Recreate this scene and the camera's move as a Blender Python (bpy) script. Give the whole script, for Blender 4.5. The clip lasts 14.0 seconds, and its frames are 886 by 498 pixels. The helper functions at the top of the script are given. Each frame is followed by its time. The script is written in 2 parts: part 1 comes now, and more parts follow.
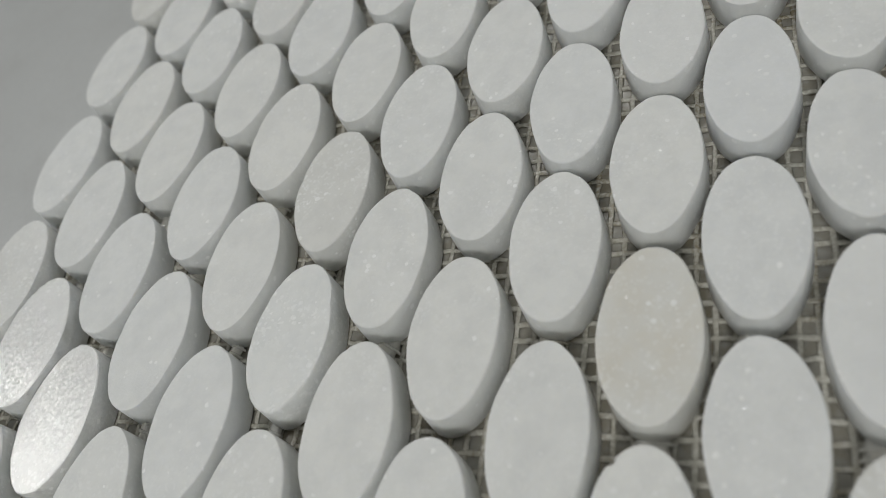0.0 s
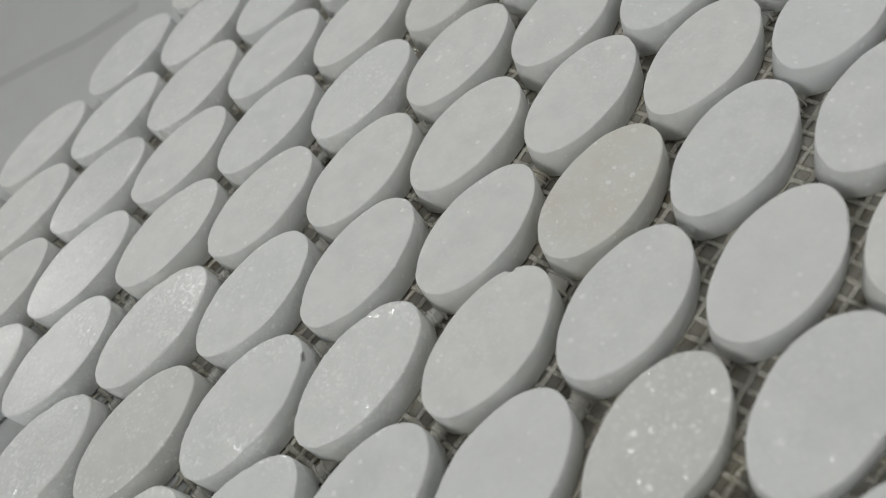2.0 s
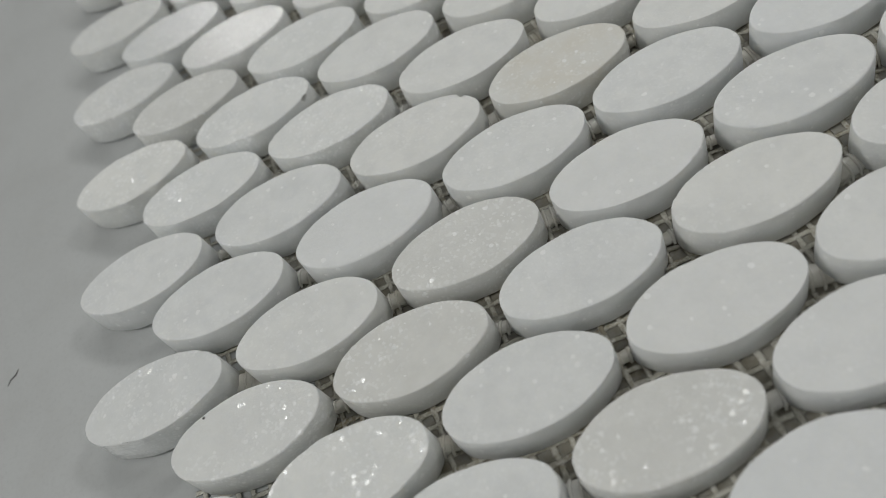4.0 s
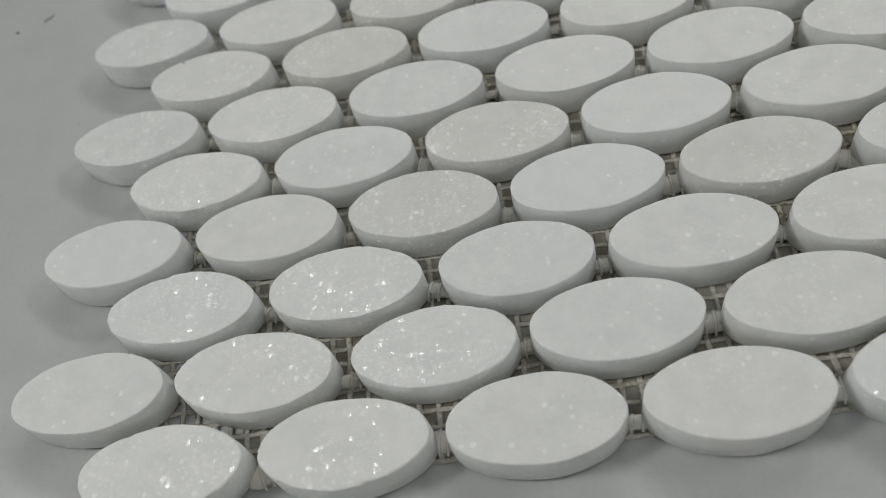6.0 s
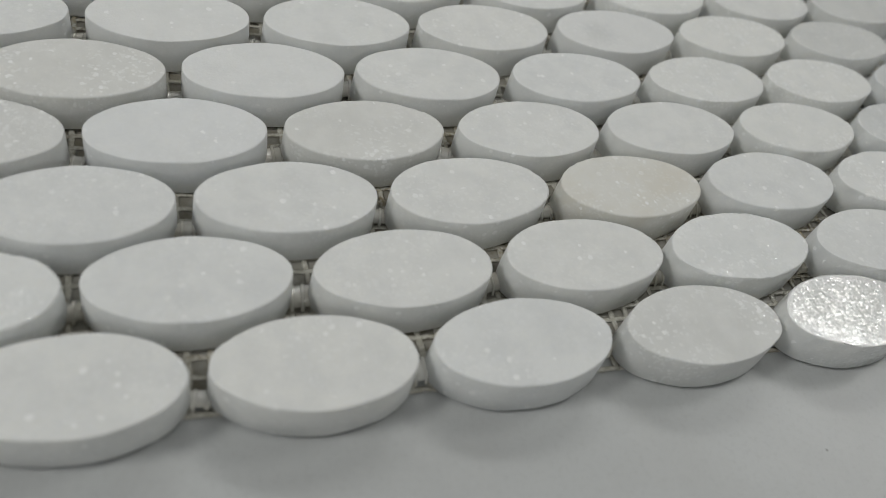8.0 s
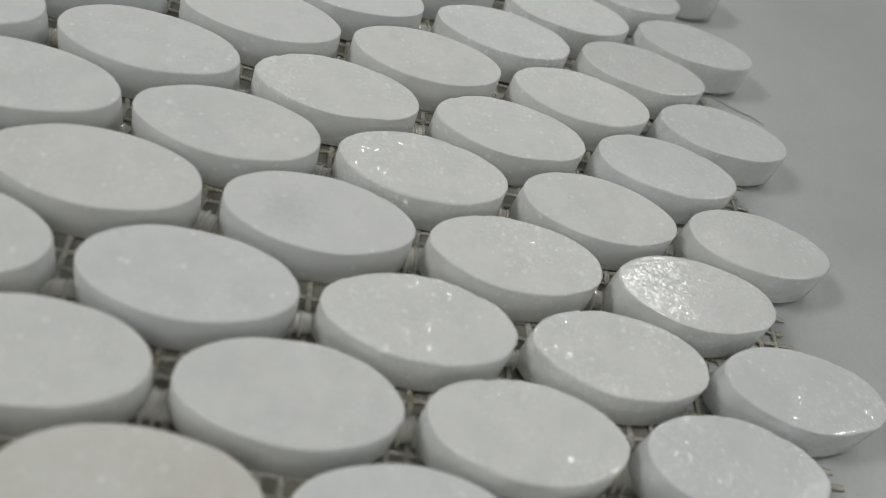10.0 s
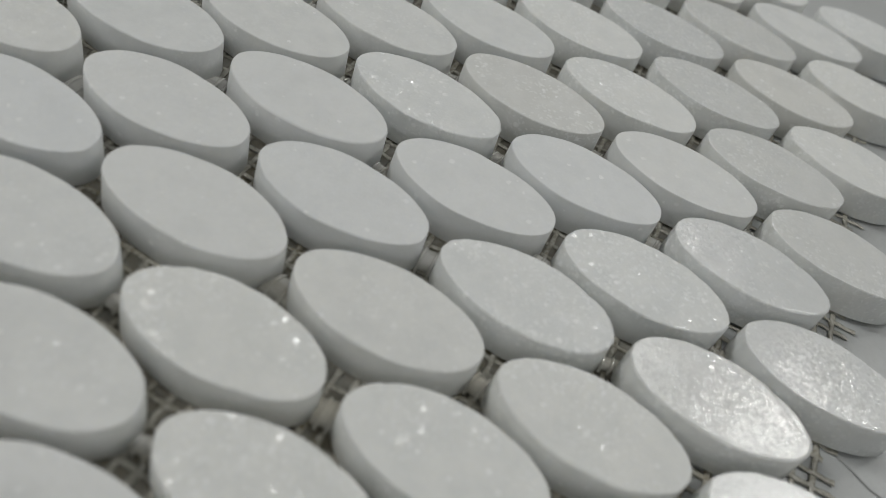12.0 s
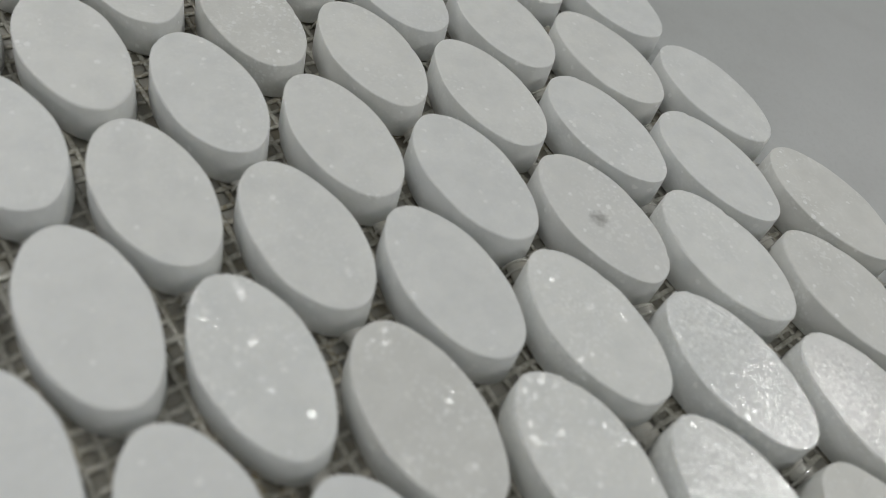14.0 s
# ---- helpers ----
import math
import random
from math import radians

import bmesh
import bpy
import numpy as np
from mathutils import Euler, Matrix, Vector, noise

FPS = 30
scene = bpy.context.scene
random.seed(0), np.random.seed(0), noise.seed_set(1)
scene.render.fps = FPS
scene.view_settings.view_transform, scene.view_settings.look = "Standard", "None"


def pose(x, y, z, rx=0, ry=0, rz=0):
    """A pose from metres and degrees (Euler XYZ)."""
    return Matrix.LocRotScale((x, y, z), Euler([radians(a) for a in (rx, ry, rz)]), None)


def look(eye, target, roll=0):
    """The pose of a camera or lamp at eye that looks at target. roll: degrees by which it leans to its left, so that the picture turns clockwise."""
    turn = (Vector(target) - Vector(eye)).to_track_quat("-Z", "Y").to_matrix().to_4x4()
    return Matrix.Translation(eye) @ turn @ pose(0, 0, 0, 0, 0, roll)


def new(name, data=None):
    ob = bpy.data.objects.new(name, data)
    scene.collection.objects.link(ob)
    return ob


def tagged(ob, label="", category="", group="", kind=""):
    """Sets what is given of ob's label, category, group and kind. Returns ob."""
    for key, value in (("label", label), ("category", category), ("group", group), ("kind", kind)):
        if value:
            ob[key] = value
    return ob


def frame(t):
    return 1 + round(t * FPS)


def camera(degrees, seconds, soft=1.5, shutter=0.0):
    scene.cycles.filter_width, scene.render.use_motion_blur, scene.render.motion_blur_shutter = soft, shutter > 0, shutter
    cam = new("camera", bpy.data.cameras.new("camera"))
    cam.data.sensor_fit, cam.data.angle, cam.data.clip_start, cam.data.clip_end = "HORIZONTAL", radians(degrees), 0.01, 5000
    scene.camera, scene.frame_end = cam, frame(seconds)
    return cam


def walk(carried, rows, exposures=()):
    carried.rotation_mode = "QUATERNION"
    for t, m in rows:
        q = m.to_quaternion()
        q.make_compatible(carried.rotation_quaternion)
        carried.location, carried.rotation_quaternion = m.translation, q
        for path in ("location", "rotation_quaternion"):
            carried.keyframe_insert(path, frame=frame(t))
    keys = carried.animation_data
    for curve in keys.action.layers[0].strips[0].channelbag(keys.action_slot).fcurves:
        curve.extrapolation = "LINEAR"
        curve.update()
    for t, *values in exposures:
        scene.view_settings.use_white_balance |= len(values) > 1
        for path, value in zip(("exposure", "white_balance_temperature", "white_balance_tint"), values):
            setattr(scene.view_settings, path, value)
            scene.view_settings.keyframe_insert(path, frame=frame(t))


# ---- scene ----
import itertools

TAU = 2 * math.pi

# ---- camera ----
cam = camera(56.60, 14.0, soft=0.85)
cam.data.dof.use_dof = True
cam.data.dof.focus_distance = 0.158
cam.data.dof.aperture_fstop = 15.0
walk(cam, [
    (0.0, pose(0.02375, 0.12535, 0.12168, 35.13, 20.53, -79.88)),
    (0.5, pose(0.02207, 0.11282, 0.12430, 33.73, 20.11, -72.40)),
    (1.0, pose(0.02062, 0.10074, 0.12152, 33.88, 21.30, -64.99)),
    (1.5, pose(0.02106, 0.08853, 0.12170, 34.18, 21.04, -57.23)),
    (2.0, pose(0.02538, 0.07586, 0.12250, 34.16, 21.21, -49.50)),
    (2.2, pose(0.02604, 0.07105, 0.12219, 34.42, 21.14, -46.54)),
    (4.3, pose(0.06561, 0.00750, 0.13165, 34.00, 18.30, -14.31)),
    (4.5, pose(0.07101, 0.00035, 0.13332, 33.88, 17.59, -11.25)),
    (5.0, pose(0.08035, -0.01723, 0.13562, 33.54, 16.00, -4.95)),
    (5.5, pose(0.07630, -0.03589, 0.13571, 33.56, 13.69, -4.30)),
    (6.0, pose(0.07072, -0.05236, 0.13852, 33.45, 10.11, -3.85)),
    (6.5, pose(0.06000, -0.06407, 0.14291, 34.38, 4.49, -3.99)),
    (7.0, pose(0.05599, -0.06687, 0.13610, 36.84, -4.56, -7.22)),
    (7.5, pose(0.06805, -0.06293, 0.12672, 38.50, -10.10, -11.12)),
    (8.0, pose(0.07860, -0.06047, 0.11163, 39.80, -13.04, -14.50)),
    (8.5, pose(0.09388, -0.05123, 0.10167, 40.50, -15.36, -17.19)),
    (9.0, pose(0.11774, -0.04114, 0.10170, 40.36, -16.57, -17.32)),
    (9.2, pose(0.13472, -0.03435, 0.10334, 40.50, -16.69, -13.71)),
    (11.3, pose(0.19587, 0.03124, 0.10286, 40.55, -16.22, 15.19)),
    (11.5, pose(0.20156, 0.03786, 0.10262, 40.62, -15.99, 17.99)),
    (12.0, pose(0.21330, 0.05665, 0.10274, 40.79, -15.62, 24.85)),
    (12.5, pose(0.22320, 0.07652, 0.10460, 40.67, -15.40, 32.08)),
    (13.0, pose(0.23224, 0.09897, 0.10472, 40.29, -15.58, 39.19)),
    (13.2, pose(0.23464, 0.10840, 0.10435, 40.02, -15.11, 42.00)),
    (13.5, pose(0.23479, 0.12254, 0.10463, 39.46, -15.41, 46.92)),
    (14.0, pose(0.23015, 0.14627, 0.10414, 39.01, -13.85, 55.12)),
], exposures=[(0.0, -0.05), (2.0, -0.12), (5.0, -0.06), (9.0, -0.04), (11.5, -0.15), (14.0, -0.09)])

# ---- light ----
world = bpy.data.worlds.new("room_air")
scene.world = world
world.use_nodes = True
world.node_tree.nodes["Background"].inputs[0].default_value = (0.9, 0.95, 1.0, 1)
world.node_tree.nodes["Background"].inputs[1].default_value = 0.03


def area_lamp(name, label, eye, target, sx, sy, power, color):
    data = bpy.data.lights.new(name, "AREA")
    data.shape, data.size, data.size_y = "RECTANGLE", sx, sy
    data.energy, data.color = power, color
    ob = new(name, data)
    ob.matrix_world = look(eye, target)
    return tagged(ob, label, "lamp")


MID = (0.13, 0.14, 0.0)
PANEL = "neutral white light panel, unseen and added beside the table"
ARC = "neutral white light panel of a curved row, added for glare"
WHITE = (1.0, 1.0, 0.97)
# unseen panels, added: side ones for the shadows, south one to brighten tile sides
area_lamp("added_panel", PANEL, (1.72, 0.10, 1.50), MID, 0.4, 0.4, 1.0, WHITE)
area_lamp("added_panel", PANEL, (-1.20, 0.02, 1.25), MID, 0.36, 0.36, 10.2, WHITE)
area_lamp("added_panel", PANEL, (0.13, -1.75, 1.15), MID, 2.2, 0.6, 6.3, WHITE)
# added lamp, no known source; it makes the crystal faces glint
area_lamp("added_glint_lamp", "small bright lamp added straight above the sheet for glints", (0.13, 0.05, 1.90), MID, 0.12, 0.12, 1.6, WHITE)
# row of added panels, set where their glare lands on the east edge tiles
area_lamp("added_glare_panel", ARC, (1.98, 0.70, 1.88), MID, 0.60, 0.42, 11.5, WHITE)
area_lamp("added_glare_panel", ARC, (1.23, 1.74, 1.88), MID, 0.56, 0.35, 8.6, WHITE)
area_lamp("added_glare_panel", ARC, (0.415, 2.09, 1.88), MID, 0.62, 0.35, 9.2, WHITE)
# added light without a known source, for glare on the west edge tiles
area_lamp("added_glare_strip", "long white light added high up for glare on the west tiles", (-0.33, 2.94, 1.86), MID, 0.75, 0.28, 5.0, WHITE)


# ---- materials ----
class Mat:
    """A node material with short calls for nodes and links."""

    def __init__(self, name):
        self.mat = bpy.data.materials.new(name)
        self.mat.use_nodes = True
        self.t = self.mat.node_tree
        self.bsdf = self.t.nodes["Principled BSDF"]
        self.co = self.t.nodes.new("ShaderNodeTexCoord").outputs["Object"]

    def link(self, a, b):
        self.t.links.new(a, b)

    def put(self, sock, v):
        if isinstance(v, bpy.types.NodeSocket):
            self.link(v, sock)
        else:
            sock.default_value = v

    def node(self, kind, **props):
        n = self.t.nodes.new(kind)
        for k, v in props.items():
            setattr(n, k, v)
        return n

    def shifted(self, by):
        """Object coordinates pushed apart by the object's own random number."""
        info = self.node("ShaderNodeObjectInfo").outputs["Random"]
        m = self.math("MULTIPLY", info, by)
        c = self.node("ShaderNodeCombineXYZ")
        for k in range(3):
            self.link(m, c.inputs[k])
        v = self.node("ShaderNodeVectorMath", operation="ADD")
        self.link(self.co, v.inputs[0])
        self.link(c.outputs[0], v.inputs[1])
        return v.outputs[0]

    def math(self, op, a, b=0.5, clamp=False):
        n = self.node("ShaderNodeMath", operation=op, use_clamp=clamp)
        self.put(n.inputs[0], a)
        self.put(n.inputs[1], b)
        return n.outputs[0]

    def noise(self, vec, scale, detail=4.0, rough=0.55):
        n = self.node("ShaderNodeTexNoise")
        self.put(n.inputs["Vector"], vec)
        n.inputs["Scale"].default_value = scale
        n.inputs["Detail"].default_value = detail
        n.inputs["Roughness"].default_value = rough
        return n.outputs["Fac"]

    def ramp(self, fac, lo, hi):
        n = self.node("ShaderNodeMapRange")
        self.put(n.inputs["Value"], fac)
        n.inputs["From Min"].default_value = lo
        n.inputs["From Max"].default_value = hi
        return n.outputs["Result"]

    def mix(self, fac, a, b):
        n = self.node("ShaderNodeMix", data_type="RGBA")
        self.put(n.inputs[0], fac)
        self.put(n.inputs[6], a)
        self.put(n.inputs[7], b)
        return n.outputs[2]

    def bump(self, height, strength, dist, normal=None):
        n = self.node("ShaderNodeBump")
        self.put(n.inputs["Height"], height)
        n.inputs["Strength"].default_value = strength
        n.inputs["Distance"].default_value = dist
        if normal:
            self.link(normal, n.inputs["Normal"])
        return n.outputs["Normal"]


def rgb(r, g, b):
    return (r, g, b, 1.0)


def marble(name, base, cloud, stain=None, stain_amount=0.0, sugar=0.5, flaw=None, gloss=0.0):
    """White crystalline marble: cloudy body, sugar grain, and flat crystal faces that glint."""
    m = Mat(name)
    co = m.shifted(7.0)
    rnd = m.node("ShaderNodeObjectInfo").outputs["Random"]
    body = m.mix(m.ramp(m.noise(co, 170, 6, 0.62), 0.40, 0.66), base, cloud)
    tint = m.mix(m.ramp(rnd, 0.0, 1.0), rgb(0.985, 0.993, 1.0), rgb(1.0, 0.998, 0.985))
    mul = m.node("ShaderNodeMix", data_type="RGBA", blend_type="MULTIPLY")
    mul.inputs[0].default_value = 1.0
    m.link(body, mul.inputs[6])
    m.link(tint, mul.inputs[7])
    col = mul.outputs[2]
    if stain:
        col = m.mix(m.math("MULTIPLY", m.ramp(m.noise(co, 90, 3), 0.42, 0.68), stain_amount), col, stain)
    # fine mottling
    fine = m.noise(co, 850, 4, 0.65)
    col = m.mix(m.math("MULTIPLY", m.ramp(fine, 0.48, 0.78), 0.2), col, rgb(0.69, 0.70, 0.695))
    # grain of grey and white crystals
    grain = m.node("ShaderNodeTexVoronoi")
    m.link(co, grain.inputs["Vector"])
    grain.inputs["Scale"].default_value = 1900
    g = m.node("ShaderNodeSeparateColor")
    m.link(grain.outputs["Color"], g.inputs[0])
    patch = m.ramp(m.noise(co, 75, 2), 0.37, 0.60)
    sug = m.math("MULTIPLY", patch, sugar)
    col = m.mix(m.math("MULTIPLY", m.ramp(g.outputs[0], 0.80, 0.86), m.math("MULTIPLY", sug, 0.5)), col, rgb(0.95, 0.965, 0.965))
    col = m.mix(m.math("MULTIPLY", m.ramp(g.outputs[1], 0.80, 0.9), m.math("MULTIPLY", sug, 0.16)), col, rgb(0.64, 0.66, 0.66))
    # larger flat crystals
    flake = m.node("ShaderNodeTexVoronoi")
    m.link(co, flake.inputs["Vector"])
    flake.inputs["Scale"].default_value = 950
    f = m.node("ShaderNodeSeparateColor")
    m.link(flake.outputs["Color"], f.inputs[0])
    grow = m.math("ADD", m.math("MULTIPLY", f.outputs[1], 0.35), 0.22)
    inside = m.math("LESS_THAN", m.math("ADD", flake.outputs["Distance"], m.math("MULTIPLY", m.noise(co, 2400, 2), 0.25)), m.math("ADD", grow, 0.12))
    is_flake = m.math("MULTIPLY", m.math("GREATER_THAN", f.outputs[0], m.math("SUBTRACT", 0.980, m.math("MULTIPLY", sug, 0.12))), inside)
    is_flake = m.math("MULTIPLY", is_flake, m.math("ADD", m.math("MULTIPLY", m.noise(co, 1900, 1), 0.9), 0.35), True)
    col = m.mix(m.math("MULTIPLY", is_flake, m.math("ADD", m.math("MULTIPLY", f.outputs[2], 0.6), 0.3)), col, rgb(0.965, 0.975, 0.975))
    if flaw:
        x, y, r, strength, shade = flaw
        at = m.node("ShaderNodeVectorMath", operation="DISTANCE")
        m.link(m.co, at.inputs[0])
        at.inputs[1].default_value = (x, y, 0.0075)
        d = m.math("ADD", at.outputs["Value"], m.math("MULTIPLY", m.math("SUBTRACT", m.noise(m.co, 900, 4), 0.5), r * 1.6))
        spot = m.math("SUBTRACT", 1.0, m.ramp(d, r * 0.2, r))
        col = m.mix(m.math("MULTIPLY", spot, strength), col, shade)
    m.link(col, m.bsdf.inputs["Base Color"])
    rough = m.math("ADD", m.math("MULTIPLY", m.noise(co, 300, 3), 0.16), 0.44 - 0.365 * gloss)
    rough = m.math("ADD", rough, m.math("MULTIPLY", m.math("SUBTRACT", g.outputs[1], 0.5), 0.14 * gloss))
    rough = m.math("MAXIMUM", m.math("SUBTRACT", rough, m.math("MULTIPLY", is_flake, 0.2)), 0.06)
    m.link(rough, m.bsdf.inputs["Roughness"])
    m.bsdf.inputs["IOR"].default_value = 1.5 + 0.08 * gloss
    m.bsdf.inputs["Subsurface Weight"].default_value = 0.4
    m.bsdf.inputs["Subsurface Radius"].default_value = (1.0, 0.97, 0.9)
    m.bsdf.inputs["Subsurface Scale"].default_value = 0.0018
    saw = m.node("ShaderNodeMapping")
    m.link(co, saw.inputs["Vector"])
    saw.inputs["Scale"].default_value = (60, 60, 1500)
    streak = m.noise(saw.outputs[0], 1.0, 3)
    n0 = m.bump(streak, 0.14, 0.0003)
    n1 = m.bump(m.noise(co, 2200, 3, 0.6), 0.25, 0.00016 - 0.00011 * gloss, n0)
    n2 = m.bump(g.outputs[2], 0.12 * sugar + 0.03, 0.00012 - 0.00006 * gloss, n1)
    # tilt of each crystal face
    geo = m.node("ShaderNodeVectorMath", operation="SUBTRACT")
    m.link(flake.outputs["Color"], geo.inputs[0])
    geo.inputs[1].default_value = (0.5, 0.5, 0.5)
    sc = m.node("ShaderNodeVectorMath", operation="SCALE")
    m.link(geo.outputs[0], sc.inputs[0])
    sc.inputs["Scale"].default_value = 0.8
    ad = m.node("ShaderNodeVectorMath", operation="ADD")
    m.link(n2, ad.inputs[0])
    m.link(sc.outputs[0], ad.inputs[1])
    nn = m.node("ShaderNodeVectorMath", operation="NORMALIZE")
    m.link(ad.outputs[0], nn.inputs[0])
    if gloss:       # the polished face is broken into crystals of slightly different tilt
        small = m.node("ShaderNodeVectorMath", operation="SCALE")
        centred = m.node("ShaderNodeVectorMath", operation="SUBTRACT")
        m.link(grain.outputs["Color"], centred.inputs[0])
        centred.inputs[1].default_value = (0.5, 0.5, 0.5)
        m.link(centred.outputs[0], small.inputs[0])
        small.inputs["Scale"].default_value = 0.085
        uneven = m.node("ShaderNodeVectorMath", operation="ADD")
        m.link(n2, uneven.inputs[0])
        m.link(small.outputs[0], uneven.inputs[1])
        flat = m.node("ShaderNodeVectorMath", operation="NORMALIZE")
        m.link(uneven.outputs[0], flat.inputs[0])
        n2 = flat.outputs[0]
    m.link(n2, m.bsdf.inputs["Normal"])
    facet = m.math("MULTIPLY", m.math("GREATER_THAN", f.outputs[1], m.math("SUBTRACT", 0.992, m.math("MULTIPLY", sug, 0.62 * sugar))), m.math("LESS_THAN", flake.outputs["Distance"], m.math("ADD", m.math("MULTIPLY", f.outputs[0], 0.34), 0.22)))
    # cleavage faces: mirror-like crystals set at all angles in the stone
    glint = m.node("ShaderNodeBsdfGlossy")
    m.link(m.mix(facet, rgb(0, 0, 0), rgb(*[0.045 + 0.09 * sugar] * 3)), glint.inputs["Color"])
    glint.inputs["Roughness"].default_value = 0.22
    m.link(nn.outputs[0], glint.inputs["Normal"])
    both = m.node("ShaderNodeAddShader")
    m.link(m.bsdf.outputs[0], both.inputs[0])
    m.link(glint.outputs[0], both.inputs[1])
    m.link(both.outputs[0], m.t.nodes["Material Output"].inputs["Surface"])
    return m.mat


MARBLE = [
    marble("marble_smooth", rgb(0.815, 0.825, 0.817), rgb(0.75, 0.762, 0.76), sugar=0.4),
    marble("marble_cool", rgb(0.815, 0.828, 0.831), rgb(0.775, 0.789, 0.793), sugar=0.25),
    marble("marble_sugary", rgb(0.835, 0.845, 0.835), rgb(0.775, 0.79, 0.785), sugar=1.0),
    marble("marble_grey_grain", rgb(0.76, 0.765, 0.75), rgb(0.70, 0.705, 0.69), sugar=0.8),
    marble("marble_glossy", rgb(0.82, 0.832, 0.83), rgb(0.765, 0.78, 0.78), sugar=1.0, gloss=1.0),
]
MARBLE_BEIGE = marble("marble_beige", rgb(0.772, 0.770, 0.738), rgb(0.74, 0.733, 0.692), rgb(0.67, 0.615, 0.50), 0.4, sugar=0.5)
MARBLE_SPOT = marble("marble_dark_spot", rgb(0.78, 0.785, 0.775), rgb(0.73, 0.74, 0.735), sugar=0.6, flaw=(0.0005, -0.0014, 0.0021, 0.75, rgb(0.28, 0.28, 0.27)))
MARBLE_FLECK = marble("marble_black_fleck", rgb(0.80, 0.81, 0.80), rgb(0.75, 0.76, 0.755), sugar=0.9, flaw=(-0.0077, 0.0060, 0.0004, 1.0, rgb(0.05, 0.05, 0.05)))
MARBLE_SPECKS = marble("marble_dark_specks", rgb(0.83, 0.84, 0.83), rgb(0.77, 0.785, 0.78), sugar=1.0, flaw=(0.0136, -0.0046, 0.0013, 1.0, rgb(0.07, 0.065, 0.055)))
MARBLE_CLOUD = marble("marble_grey_cloud", rgb(0.80, 0.81, 0.81), rgb(0.77, 0.78, 0.78), sugar=0.4, flaw=(-0.0051, -0.0011, 0.0052, 0.32, rgb(0.52, 0.54, 0.54)))


def fibre_material():
    m = Mat("resin_coated_fibre")
    co = m.shifted(3.0)
    geo = m.node("ShaderNodeNewGeometry").outputs["Position"]
    col = m.mix(m.ramp(m.noise(geo, 60, 3), 0.45, 0.72), rgb(0.47, 0.455, 0.395), rgb(0.28, 0.235, 0.15))
    col = m.mix(m.ramp(m.noise(co, 1400, 3), 0.4, 0.7), col, rgb(0.63, 0.62, 0.57))
    m.link(col, m.bsdf.inputs["Base Color"])
    m.bsdf.inputs["Roughness"].default_value = 0.22
    m.link(m.bump(m.noise(co, 2200, 2), 0.4, 0.0003), m.bsdf.inputs["Normal"])
    return m.mat


def glue_material():
    m = Mat("dried_white_glue")
    geo = m.node("ShaderNodeNewGeometry").outputs["Position"]
    col = m.mix(m.ramp(m.noise(geo, 120, 3), 0.4, 0.7), rgb(0.78, 0.775, 0.74), rgb(0.64, 0.60, 0.50))
    m.link(col, m.bsdf.inputs["Base Color"])
    m.bsdf.inputs["Roughness"].default_value = 0.15
    m.bsdf.inputs["Transmission Weight"].default_value = 0.15
    m.link(m.bump(m.noise(geo, 900, 3), 0.5, 0.0004), m.bsdf.inputs["Normal"])
    return m.mat


def table_material():
    m = Mat("pale_grey_tabletop")
    co = m.co
    col = m.mix(m.ramp(m.noise(co, 14, 4), 0.35, 0.7), rgb(0.515, 0.532, 0.535), rgb(0.485, 0.50, 0.502))
    col = m.mix(m.math("MULTIPLY", m.ramp(m.noise(co, 900, 5, 0.75), 0.50, 0.72), 0.4), col, rgb(0.385, 0.395, 0.392))
    col = m.mix(m.math("MULTIPLY", m.ramp(m.noise(co, 240, 6, 0.7), 0.46, 0.70), 0.35), col, rgb(0.53, 0.54, 0.535))
    col = m.mix(m.math("MULTIPLY", m.ramp(m.noise(co, 55, 5, 0.65), 0.48, 0.68), 0.30), col, rgb(0.43, 0.435, 0.43))
    v = m.node("ShaderNodeTexVoronoi")
    m.link(co, v.inputs["Vector"])
    v.inputs["Scale"].default_value = 260
    s = m.node("ShaderNodeSeparateColor")
    m.link(v.outputs["Color"], s.inputs[0])
    dot = m.math("MULTIPLY", m.math("SUBTRACT", 1.0, m.ramp(v.outputs["Distance"], 0.05, 0.11)), m.ramp(s.outputs[0], 0.985, 0.99))
    col = m.mix(m.math("MULTIPLY", dot, 0.8), col, rgb(0.17, 0.165, 0.16))
    m.link(col, m.bsdf.inputs["Base Color"])
    m.link(m.math("ADD", m.math("MULTIPLY", m.noise(co, 40, 3), 0.14), 0.33), m.bsdf.inputs["Roughness"])
    m.bsdf.inputs["Specular IOR Level"].default_value = 0.5
    n1 = m.bump(m.noise(co, 1500, 3), 0.07, 0.0002)
    m.link(m.bump(m.noise(co, 22, 3), 0.25, 0.002, n1), m.bsdf.inputs["Normal"])
    return m.mat


def plain_material(name, color, rough, scale):
    m = Mat(name)
    dark = rgb(*(c * 0.92 for c in color[:3]))
    m.link(m.mix(m.ramp(m.noise(m.co, scale, 4), 0.3, 0.7), color, dark), m.bsdf.inputs["Base Color"])
    m.bsdf.inputs["Roughness"].default_value = rough
    m.link(m.bump(m.noise(m.co, scale * 30, 2), 0.1, 0.002), m.bsdf.inputs["Normal"])
    return m.mat


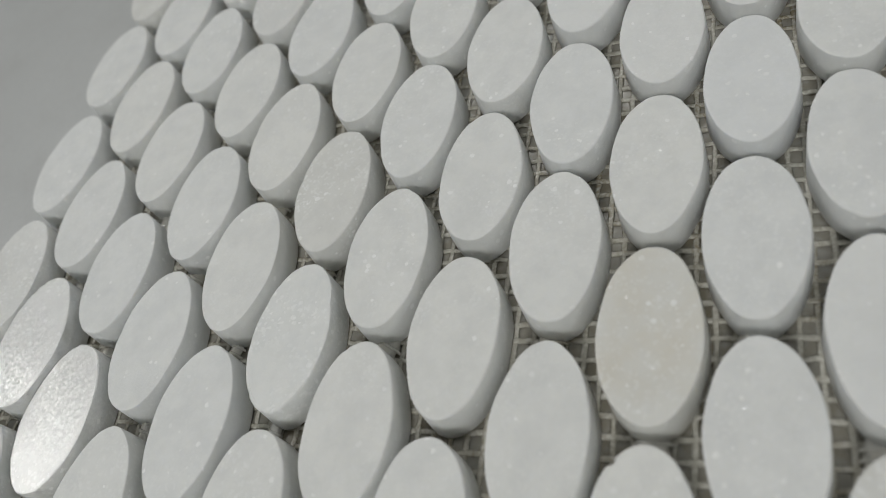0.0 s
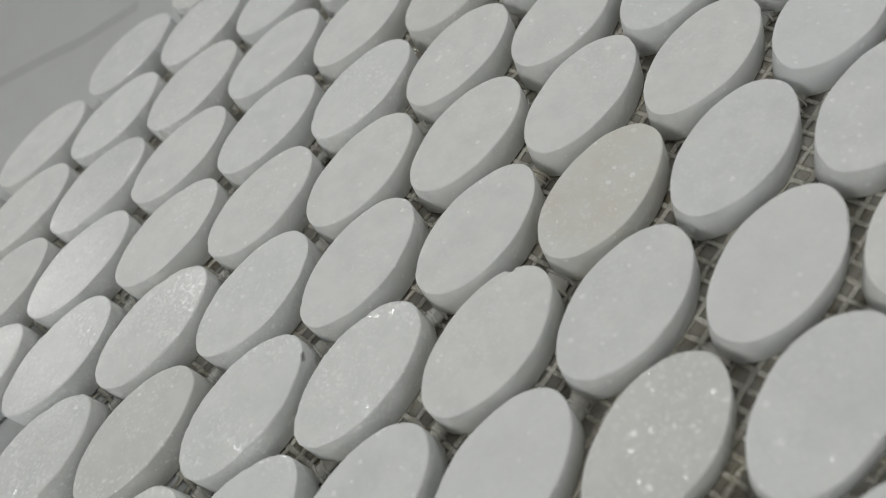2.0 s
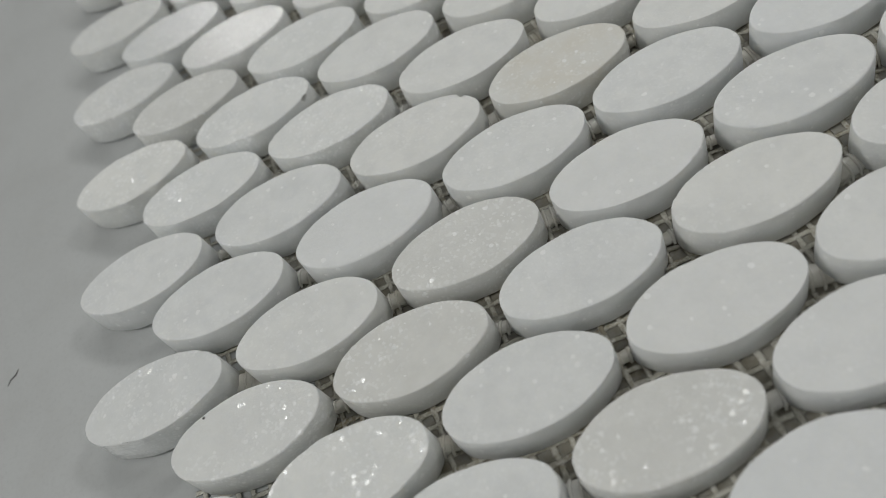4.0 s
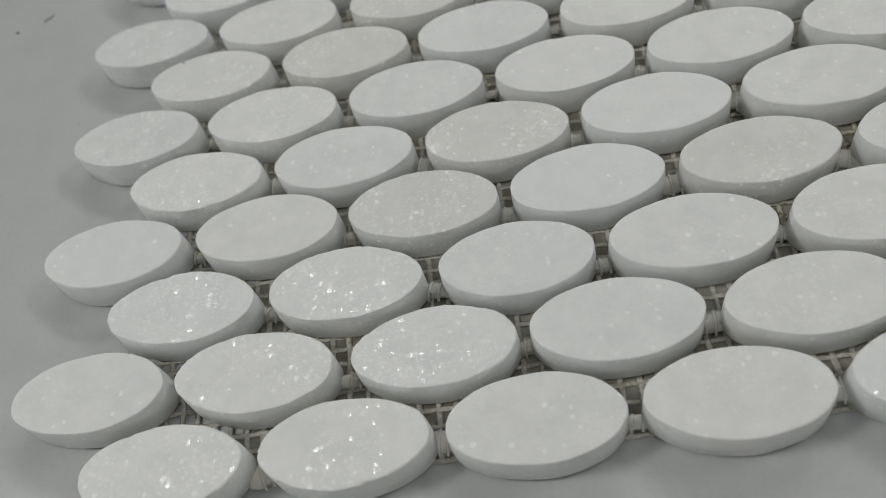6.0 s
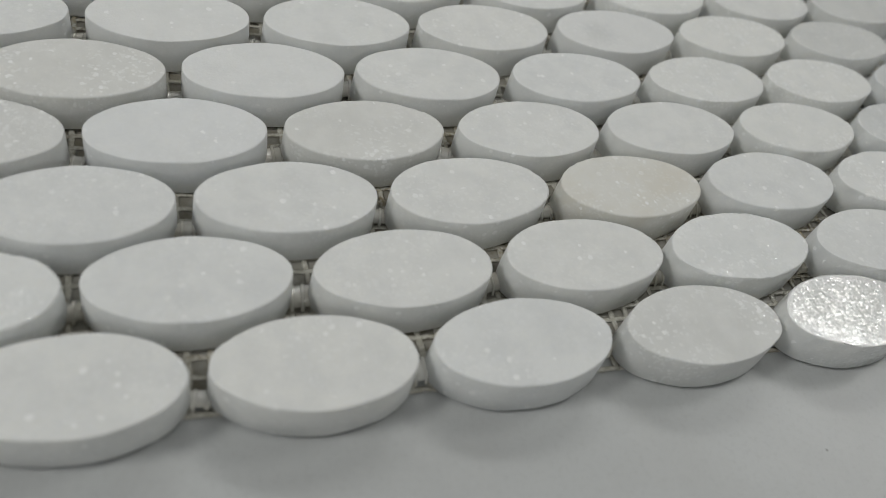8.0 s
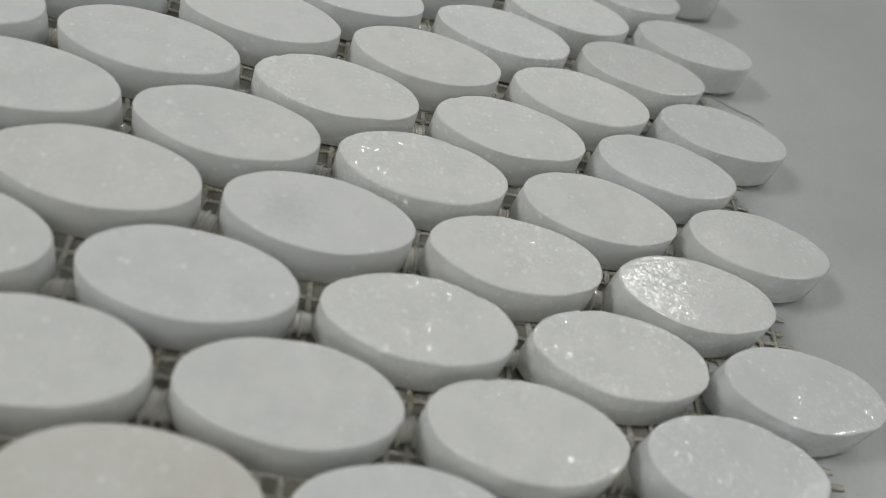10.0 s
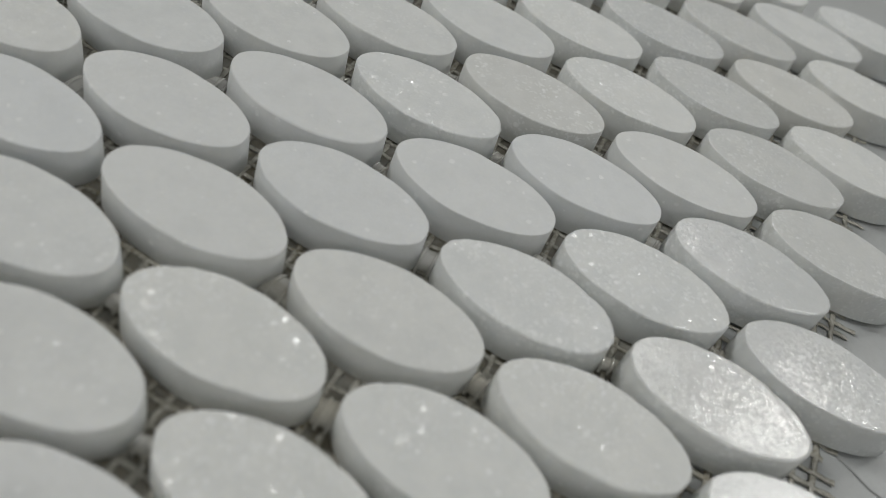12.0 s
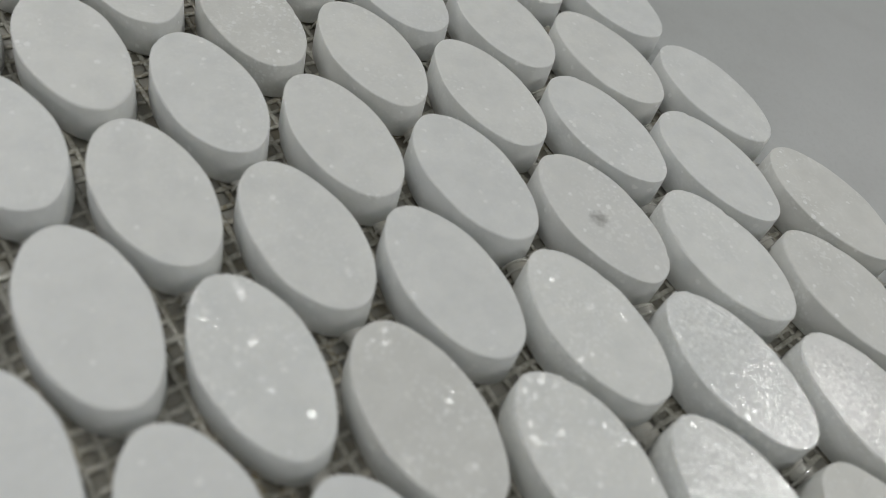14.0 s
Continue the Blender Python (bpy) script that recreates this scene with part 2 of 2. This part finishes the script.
def film_material():
    m = Mat("shaded_resin_film")
    # brownish resin; its dark tone also paints in the shade between the tiles
    col = m.mix(m.ramp(m.noise(m.co, 70, 4), 0.38, 0.68), rgb(0.31, 0.30, 0.265), rgb(0.17, 0.148, 0.10))
    col = m.mix(m.math("MULTIPLY", m.ramp(m.noise(m.co, 420, 4), 0.45, 0.7), 0.5), col, rgb(0.38, 0.38, 0.36))
    m.link(col, m.bsdf.inputs["Base Color"])
    m.bsdf.inputs["Roughness"].default_value = 0.3
    m.link(m.bump(m.noise(m.co, 700, 3), 0.4, 0.0003), m.bsdf.inputs["Normal"])
    return m.mat


FILM = film_material()
FIBRE, GLUE, TABLE = fibre_material(), glue_material(), table_material()
# greys of the unseen room, kept dark so little light bounces back
WALL_GREY = plain_material("dark_wall_grey", rgb(0.27, 0.27, 0.265), 0.8, 3)
CEILING = plain_material("dark_ceiling_grey", rgb(0.30, 0.30, 0.295), 0.85, 3)
FLOOR = plain_material("grey_floor", rgb(0.32, 0.32, 0.31), 0.5, 2)
LINT = plain_material("dark_lint", rgb(0.26, 0.255, 0.25), 0.8, 600)
FOLD_SHADE = plain_material("soft_fold_shade", rgb(0.44, 0.452, 0.453), 0.6, 300)
CREASE = plain_material("grey_crease", rgb(0.43, 0.435, 0.43), 0.7, 300)


# ---- mesh helpers ----
def mesh_from(name, bm, material, smooth=False):
    me = bpy.data.meshes.new(name)
    bm.normal_update()
    bm.to_mesh(me)
    bm.free()
    if smooth:
        me.shade_smooth()
    me.materials.append(material)
    return me


def part(name, data, parent, label="", m=None):
    ob = new(name, data)
    ob.parent = parent
    if m is not None:
        ob.matrix_basis = m
    return tagged(ob, label) if label else ob


def box(name, x0, x1, y0, y1, z0, z1, material):
    bm = bmesh.new()
    bmesh.ops.create_cube(bm, size=1.0)
    for v in bm.verts:
        v.co = (x0 + (v.co.x + 0.5) * (x1 - x0), y0 + (v.co.y + 0.5) * (y1 - y0), z0 + (v.co.z + 0.5) * (z1 - z0))
    bmesh.ops.bevel(bm, geom=bm.edges[:], offset=0.003, segments=2, affect="EDGES")
    return new(name, mesh_from(name, bm, material))


# ---- unseen room, added to close the place and hold the bounce low ----
X0, X1, Y0, Y1, ZF, ZC = -2.4, 2.7, -2.2, 3.0, -0.75, 1.95
tagged(box("floor", X0, X1, Y0, Y1, ZF - 0.1, ZF, FLOOR), "unseen plain grey floor added under the table", "floor", kind="structure")
tagged(box("ceiling", X0, X1, Y0, Y1, ZC, ZC + 0.1, CEILING), "unseen dark grey ceiling added above the table", "ceiling", kind="structure")
for nm, a in (("wall_west", (X0 - 0.1, X0, Y0, Y1)), ("wall_east", (X1, X1 + 0.1, Y0, Y1)),
              ("wall_south", (X0, X1, Y0 - 0.1, Y0)), ("wall_north", (X0, X1, Y1, Y1 + 0.1))):
    tagged(box(nm, *a, ZF, ZC, WALL_GREY), "unseen dark grey wall added around the table", "wall", kind="structure")

# ---- table ----
table = tagged(new("work_table"), "pale grey smooth table under the mosaic sheet", "table")
table.location = (0.13, 0.15, ZF)


def table_part(name, x0, x1, y0, y1, z0, z1):
    ob = box(name, x0, x1, y0, y1, z0, z1, TABLE)
    ob.parent = table
    ob.matrix_parent_inverse = Matrix.Translation((-0.13, -0.15, -ZF))
    return ob


table_part("tabletop", -0.55, 0.85, -0.45, 0.80, -0.03, 0.0)
for tx, ty in itertools.product((-0.50, 0.75), (-0.40, 0.70)):
    table_part("leg", tx, tx + 0.05, ty, ty + 0.05, ZF, -0.03)

# ---- mosaic sheet ----
PX, PY = 0.033333, 0.016135      # pitch along a row, and from row to row
A, B = 0.01532, 0.00812          # half axes of a tile's face
TOP, FOOT = 0.0080, 0.0005
ROWS, PER_ROW = 19, 9

sheet = tagged(new("mosaic_sheet"), "white marble oval mosaic tiles on a fibre mesh backing", "mosaic tile sheet")


def oval_tile(seed, chips, nick=None, edge=0.00027):
    """An oval stone with upright sawn sides, a softly broken upper edge and a flat face."""
    rng = random.Random(seed)
    n = 72
    bm = bmesh.new()
    ph = [rng.uniform(0, TAU) for _ in range(4)]
    grow = rng.uniform(-0.00012, 0.00010)
    bites = [(rng.uniform(0, TAU), rng.uniform(0.02, 0.05), rng.uniform(0.00008, 0.0002)) for _ in range(chips)]
    if nick:
        bites.append(nick)

    def bite(a):
        s = 0.0
        for at, wide, deep in bites:
            d = abs((a - at + math.pi) % TAU - math.pi)
            if d < wide * 2:
                s = max(s, deep * (1 - d / (wide * 2)))
        return s

    taper = [rng.uniform(0.0, 0.065) for _ in range(2)]      # how much each end narrows towards its tip
    worn_at, worn = rng.uniform(0, TAU), rng.uniform(0.1, 0.6)

    def ring(z, inset, rough, lower):
        vs = []
        for i in range(n):
            a = TAU * i / n
            ca, sa = math.cos(a), math.sin(a)
            wav = 0.00008 * math.sin(3 * a + ph[0]) + 0.00006 * math.sin(5 * a + ph[1]) + 0.00004 * math.sin(9 * a + ph[2]) + rng.gauss(0, rough)
            nx, ny = ca / A, sa / B
            ln = math.hypot(nx, ny)
            slim = 1 - taper[ca < 0] * (ca * ca - ca ** 6) * 1.3
            off = grow + wav - inset * (1 + worn * math.cos(a - worn_at)) - lower * bite(a)
            vs.append(bm.verts.new((A * ca + nx / ln * off, B * sa * slim + ny / ln * off, z - lower * bite(a) * 0.7)))
        return vs

    h = TOP - FOOT
    e = edge * rng.uniform(0.8, 1.3)
    r = 0.00002 + 0.00004 * (chips > 3)
    rings = [ring(0.0, 0.00015, 0.00003, 0), ring(0.0004, -0.00020, 0.00003, 0), ring(h * 0.5, -0.00012, 0.00003, 0), ring(h - e, 0.0, 0.00001, 0.6),
             ring(h - e * 0.55, e * 0.14, r, 0.9), ring(h - e * 0.2, e * 0.45, r, 1.0), ring(h - e * 0.04, e * 0.8, r, 0.8), ring(h, e * 1.25, r, 0.4)]
    for lo, hi in zip(rings, rings[1:]):
        for i in range(n):
            bm.faces.new((lo[i], lo[(i + 1) % n], hi[(i + 1) % n], hi[i])).smooth = True
    bm.faces.new(rings[-1])
    bm.faces.new(rings[0][::-1])
    return bm


def tile_mesh(k, material, chips, nick=None):
    return mesh_from("oval_tile", oval_tile(k, chips, nick), material)


SHAPES = [[tile_mesh(10 * i + k, mat, chips) for k in range(5)] for i, (mat, chips) in enumerate(zip(MARBLE, (1, 1, 5, 3, 8)))]
SPECIAL = {
    (9, 2.5): (tile_mesh(71, MARBLE_BEIGE, 1), "beige-tinged marble tile"),
    (2, 5.0): (tile_mesh(72, MARBLE_BEIGE, 3), "beige-stained marble tile"),
    (15, 5.5): (tile_mesh(73, MARBLE_SPOT, 2), "marble tile with a dark spot"),
    (9, 1.5): (tile_mesh(74, MARBLE[0], 1, (0.62, 0.03, 0.0009)), "marble tile with a nicked edge"),
    (11, 0.5): (tile_mesh(75, MARBLE_SPECKS, 7, (-1.9, 0.06, 0.0007)), "chipped sugary marble tile with dark specks"),
    (6, 0.0): (tile_mesh(78, MARBLE_FLECK, 3), "sugary marble tile with a black fleck"),
    (5, 5.5): (tile_mesh(79, MARBLE_CLOUD, 1), "marble tile with a grey cloud"),
    (4, 2.0): (tile_mesh(76, MARBLE[3], 3), "greyish grainy marble tile"),
    (6, 1.0): (tile_mesh(80, MARBLE[3], 3), "greyish grainy marble tile"),
    (7, 1.5): (tile_mesh(77, MARBLE[3], 3), "greyish grainy marble tile"),
}
COOL = {(8, 1.0), (7, 2.5), (5, 2.5), (4, 3.0), (3, 2.5), (8, 4.0), (8, 5.0), (9, 4.5), (9, 5.5), (10, 5.0), (12, 7.0), (11, 6.5)}


def glossy(j, c):
    """The tiles along the two side edges that keep a polish."""
    east = c > 7.2 and 1 < j < 14 or c > 5.8 and j == 0 or (j, c) in ((14, 7.0), (15, 6.5), (16, 7.0))
    west = c < 0.7 and 12 < j < 16 or 1.8 < c < 3.1 and 15 < j and c < 1.8 + 0.7 * (j - 15) or c < 0 and 4 < j < 8 or 0.8 < c < 1.6 and j == 16
    return east or west


rng = random.Random(5)
for j in range(ROWS):
    for i in range(PER_ROW):
        c = i - 0.5 * (j % 2)
        sparkling = c > 5.8 or c > 4.8 and (j < 3 or 6 < j < 14) or (c < 0.7 and j < 8) or (c < 1.7 and j < 4) or (c < 1.2 and 9 < j < 15)
        kind = rng.choices((0, 1, 2, 3), (2, 0.2, 8, 1) if sparkling else (8, 0.1, 0.15, 0.6))[0]
        kind = 4 if glossy(j, c) else 1 if (j, c) in COOL else kind
        data, label = SPECIAL.get((j, c), (rng.choice(SHAPES[kind]), ""))
        m = pose(c * PX + rng.gauss(0, 0.00022), j * PY + 0.00014 + rng.gauss(0, 0.00016), FOOT, rng.gauss(0, 0.25), rng.gauss(0, 0.25),
                 rng.gauss(0, 0.7) + (0 if (j, c) in SPECIAL else rng.choice((0, 180))))
        if (j, c) == (2, 2.0):
            m = pose(c * PX + 0.0004, j * PY, FOOT, 0, 0, 0.5) @ Matrix.Diagonal((0.965, 1.0, 1.0, 1.0))
        if kind == 4 and 1.4 < c < 3.1:      # these lie a little tipped
            tip = 1.0 if j > 16 else 0.5
            m = pose(c * PX, j * PY, FOOT + 0.0004 * tip, 2.8 * tip, -tip, 0.4)
        if kind == 4 and c > 6 and j > 1:
            m = pose(c * PX, j * PY, FOOT + 0.0002, -1.4 if j > 13 else -0.8, 0, rng.gauss(0, 0.5))
        if kind == 4 and j == 0:
            m = pose(c * PX, 0, FOOT, 0.4, 0, -0.5)
        part("tile", data, sheet, label, m)


# fibre mesh: strands both ways, weaving over and under one another
GX, GY = 0.00330, 0.00300
MX0, MX1, MY0, MY1 = -0.0135, 0.2735, -0.0020, (ROWS - 1) * PY + 0.0020


def strand_mesh(length, pitch, wide, seed, flip):
    rng = random.Random(seed)
    bm = bmesh.new()
    steps = int(length / pitch * 2)
    prev = None
    for i in range(steps + 1):
        s = i * length / steps
        z = 0.00030 + flip * 0.00009 * math.cos(math.pi * i)
        y = rng.gauss(0, 0.00006)
        w = wide * rng.uniform(0.85, 1.2)
        vs = [bm.verts.new((s, y + w * math.cos(a), max(0.00003, z + 0.00016 * math.sin(a)))) for a in (0, 1.05, 2.1, 3.14, 4.2, 5.25)]
        if prev:
            for k in range(6):
                bm.faces.new((prev[k], prev[(k + 1) % 6], vs[(k + 1) % 6], vs[k]))
        prev = vs
    return mesh_from("strand", bm, FIBRE, smooth=True)


backing = part("mesh_backing", None, sheet, "off-white resin-coated fibre mesh")
along = [strand_mesh(MX1 - MX0, GX, 0.00052, k, 1 if k % 2 else -1) for k in range(4)]
across = [strand_mesh(MY1 - MY0, GY, 0.00056, 20 + k, -1 if k % 2 else 1) for k in range(4)]
rng = random.Random(11)
for k in range(int((MY1 - MY0) / GY) + 1):
    part("strand", along[k % 4], backing, "", pose(MX0 + rng.uniform(-0.002, 0.0015), MY0 + k * GY + rng.gauss(0, 0.00012), 0, 0, 0, rng.gauss(0, 0.06)))
for k in range(int((MX1 - MX0) / GX) + 1):
    part("strand", across[k % 4], backing, "", pose(MX0 + k * GX + rng.gauss(0, 0.00012), MY0 + rng.uniform(-0.0009, 0.0007), 0, 0, 0, 90 + rng.gauss(0, 0.06)))


def film_mesh():
    """A thin skin of resin, coloured dark for gap shade, that fills the holes of the mesh, with a wavy rim."""
    bm = bmesh.new()
    x0, x1, y0, y1 = 0.012, 0.247, 0.0015, 0.2890
    rim = []
    for (ax, ay), (bx, by) in (((x0, y0), (x1, y0)), ((x1, y0), (x1, y1)), ((x1, y1), (x0, y1)), ((x0, y1), (x0, y0))):
        for k in range(60):
            x, y = ax + (bx - ax) * k / 60, ay + (by - ay) * k / 60
            w = 0.0022 * noise.noise(Vector((x * 160, y * 160, 3.0)))
            rim.append((x + w, y + w))
    low = [bm.verts.new((x, y, 0.00003)) for x, y in rim]
    high = [bm.verts.new((x, y, 0.00013)) for x, y in rim]
    bm.faces.new(high)
    bm.faces.new(low[::-1])
    for k in range(len(rim)):
        q = (k + 1) % len(rim)
        bm.faces.new((low[k], low[q], high[q], high[k]))
    return mesh_from("shaded_resin_film", bm, FILM)


part("shaded_resin_film", film_mesh(), backing, "thin brownish grey film of resin, darkened for the gap shade")


# glue that bridges the ends of neighbouring tiles
def glue_mesh(seed):
    rng = random.Random(seed)
    bm = bmesh.new()
    bmesh.ops.create_icosphere(bm, subdivisions=3, radius=1.0)
    for v in bm.verts:
        p = v.co.copy()
        k = 1 + 0.18 * noise.noise(p * 2.3 + Vector((seed * 3.1, 0, 0)))
        full = (1 - abs(p.x) ** 4) ** 0.25 / max(1e-6, math.sqrt(max(1e-12, 1 - p.x * p.x))) if abs(p.x) < 0.98 else 1.0
        v.co = (p.x * 0.0036, p.y * 0.0018 * full * k, max(-0.5, p.z * full) * 0.0012 * k)
    for x0 in (-0.0008 + rng.uniform(-0.0004, 0.0004), 0.0009 + rng.uniform(-0.0004, 0.0004)):
        prev = None
        for i in range(13):
            q = -1 + i / 6
            y, z = 0.0023 * q, -0.0006 + 0.0019 * max(0.0, 1 - q * q) ** 0.5
            vs = [bm.verts.new((x0 + 0.0003 * q + 0.00032 * math.cos(w), y, z + 0.00022 * math.sin(w))) for w in (0, 1.05, 2.1, 3.14, 4.2, 5.25)]
            if prev:
                for w in range(6):
                    bm.faces.new((prev[w], prev[(w + 1) % 6], vs[(w + 1) % 6], vs[w]))
            prev = vs
    return mesh_from("glue", bm, GLUE, smooth=True)


GLUES = [glue_mesh(k) for k in range(6)]
for j in range(ROWS):
    for i in range(PER_ROW - 1):
        c = i - 0.5 * (j % 2) + 0.5
        if rng.random() < 0.12:
            continue
        m = pose(c * PX + rng.gauss(0, 0.0003), j * PY + rng.gauss(0, 0.0010), 0.0010, 0, 0, rng.gauss(0, 8))
        part("glue_bridge", rng.choice(GLUES), sheet, "", m @ Matrix.Diagonal((rng.uniform(0.9, 1.1), rng.uniform(0.6, 1.3), rng.uniform(0.6, 1.2), 1)))


# ---- small things on the table ----
def scrap(points, r, material, name, label, category):
    """A bent hair-like scrap lying on the table."""
    bm = bmesh.new()
    prev = None
    for i, (x, y) in enumerate(points):
        k = r * (0.5 if i in (0, len(points) - 1) else 1.0)
        vs = [bm.verts.new((x + k * math.cos(a) * 0.7, y + k * math.cos(a) * 0.7, k + k * math.sin(a))) for a in (0, 1.57, 3.14, 4.71)]
        if prev:
            for q in range(4):
                bm.faces.new((prev[q], prev[(q + 1) % 4], vs[(q + 1) % 4], vs[q]))
        prev = vs
    return tagged(new(name, mesh_from(name, bm, material, smooth=True)), label, category)


scrap([(-0.0575, 0.1405), (-0.0567, 0.1418), (-0.0555, 0.1424), (-0.0548, 0.1438)], 0.00017, LINT, "lint_thread", "short dark lint thread lying on the table", "lint")
scrap([(-0.0652, 0.1380), (-0.0648, 0.1384), (-0.0645, 0.1383)], 0.00028, LINT, "lint_speck", "tiny dark lint speck lying on the table", "lint")

# thin strand that stands in for a fold-like grey line on the table
scrap([(0.2730, 0.1540), (0.2765, 0.1526), (0.2800, 0.1507), (0.2835, 0.1500), (0.2870, 0.1478)], 0.00016, CREASE, "thin_grey_line", "thin grey fold-like line on the table beside the mosaic sheet", "fibre")


def table_crease(points, half):
    """A thin raised strip on the table; the shade of a crease is in its grey."""
    bm = bmesh.new()
    prev = None
    for x, y in points:
        vs = [bm.verts.new((x + k * half, y + k * half * 1.3, z)) for k, z in ((-1, 0.00002), (-0.4, 0.00014), (0.4, 0.00014), (1, 0.00002))]
        if prev:
            for q in range(3):
                bm.faces.new((prev[q], vs[q], vs[q + 1], prev[q + 1]))
        prev = vs
    ob = new("crease", mesh_from("crease", bm, FOLD_SHADE, smooth=True))
    ob.parent = table
    ob.matrix_parent_inverse = Matrix.Translation((-0.13, -0.15, -ZF))
    return tagged(ob, "crease in the table surface, its shade painted as a grey strip")


# shade of a faint fold, painted as a darker strip
table_crease([(0.012, 0.372), (0.028, 0.359), (0.042, 0.349), (0.055, 0.340), (0.066, 0.331), (0.085, 0.322)], 0.0016)


def resin_smear():
    """A thin amber drip of resin dried on the side of the corner tile."""
    bm = bmesh.new()
    bmesh.ops.create_icosphere(bm, subdivisions=3, radius=1.0)
    for v in bm.verts:
        p = v.co.copy()
        k = 1 + 0.35 * noise.noise(p * 2.7)
        v.co = (p.x * 0.0030 * k, p.y * 0.00028, p.z * 0.0011 * k)
    return mesh_from("resin_smear", bm, AMBER, smooth=True)


AMBER = plain_material("amber_resin", rgb(0.52, 0.42, 0.28), 0.25, 500)
part("resin_smear", resin_smear(), sheet, "dried amber resin smear", pose(0.0052, -0.00800, 0.0024, 0, 0, 9))
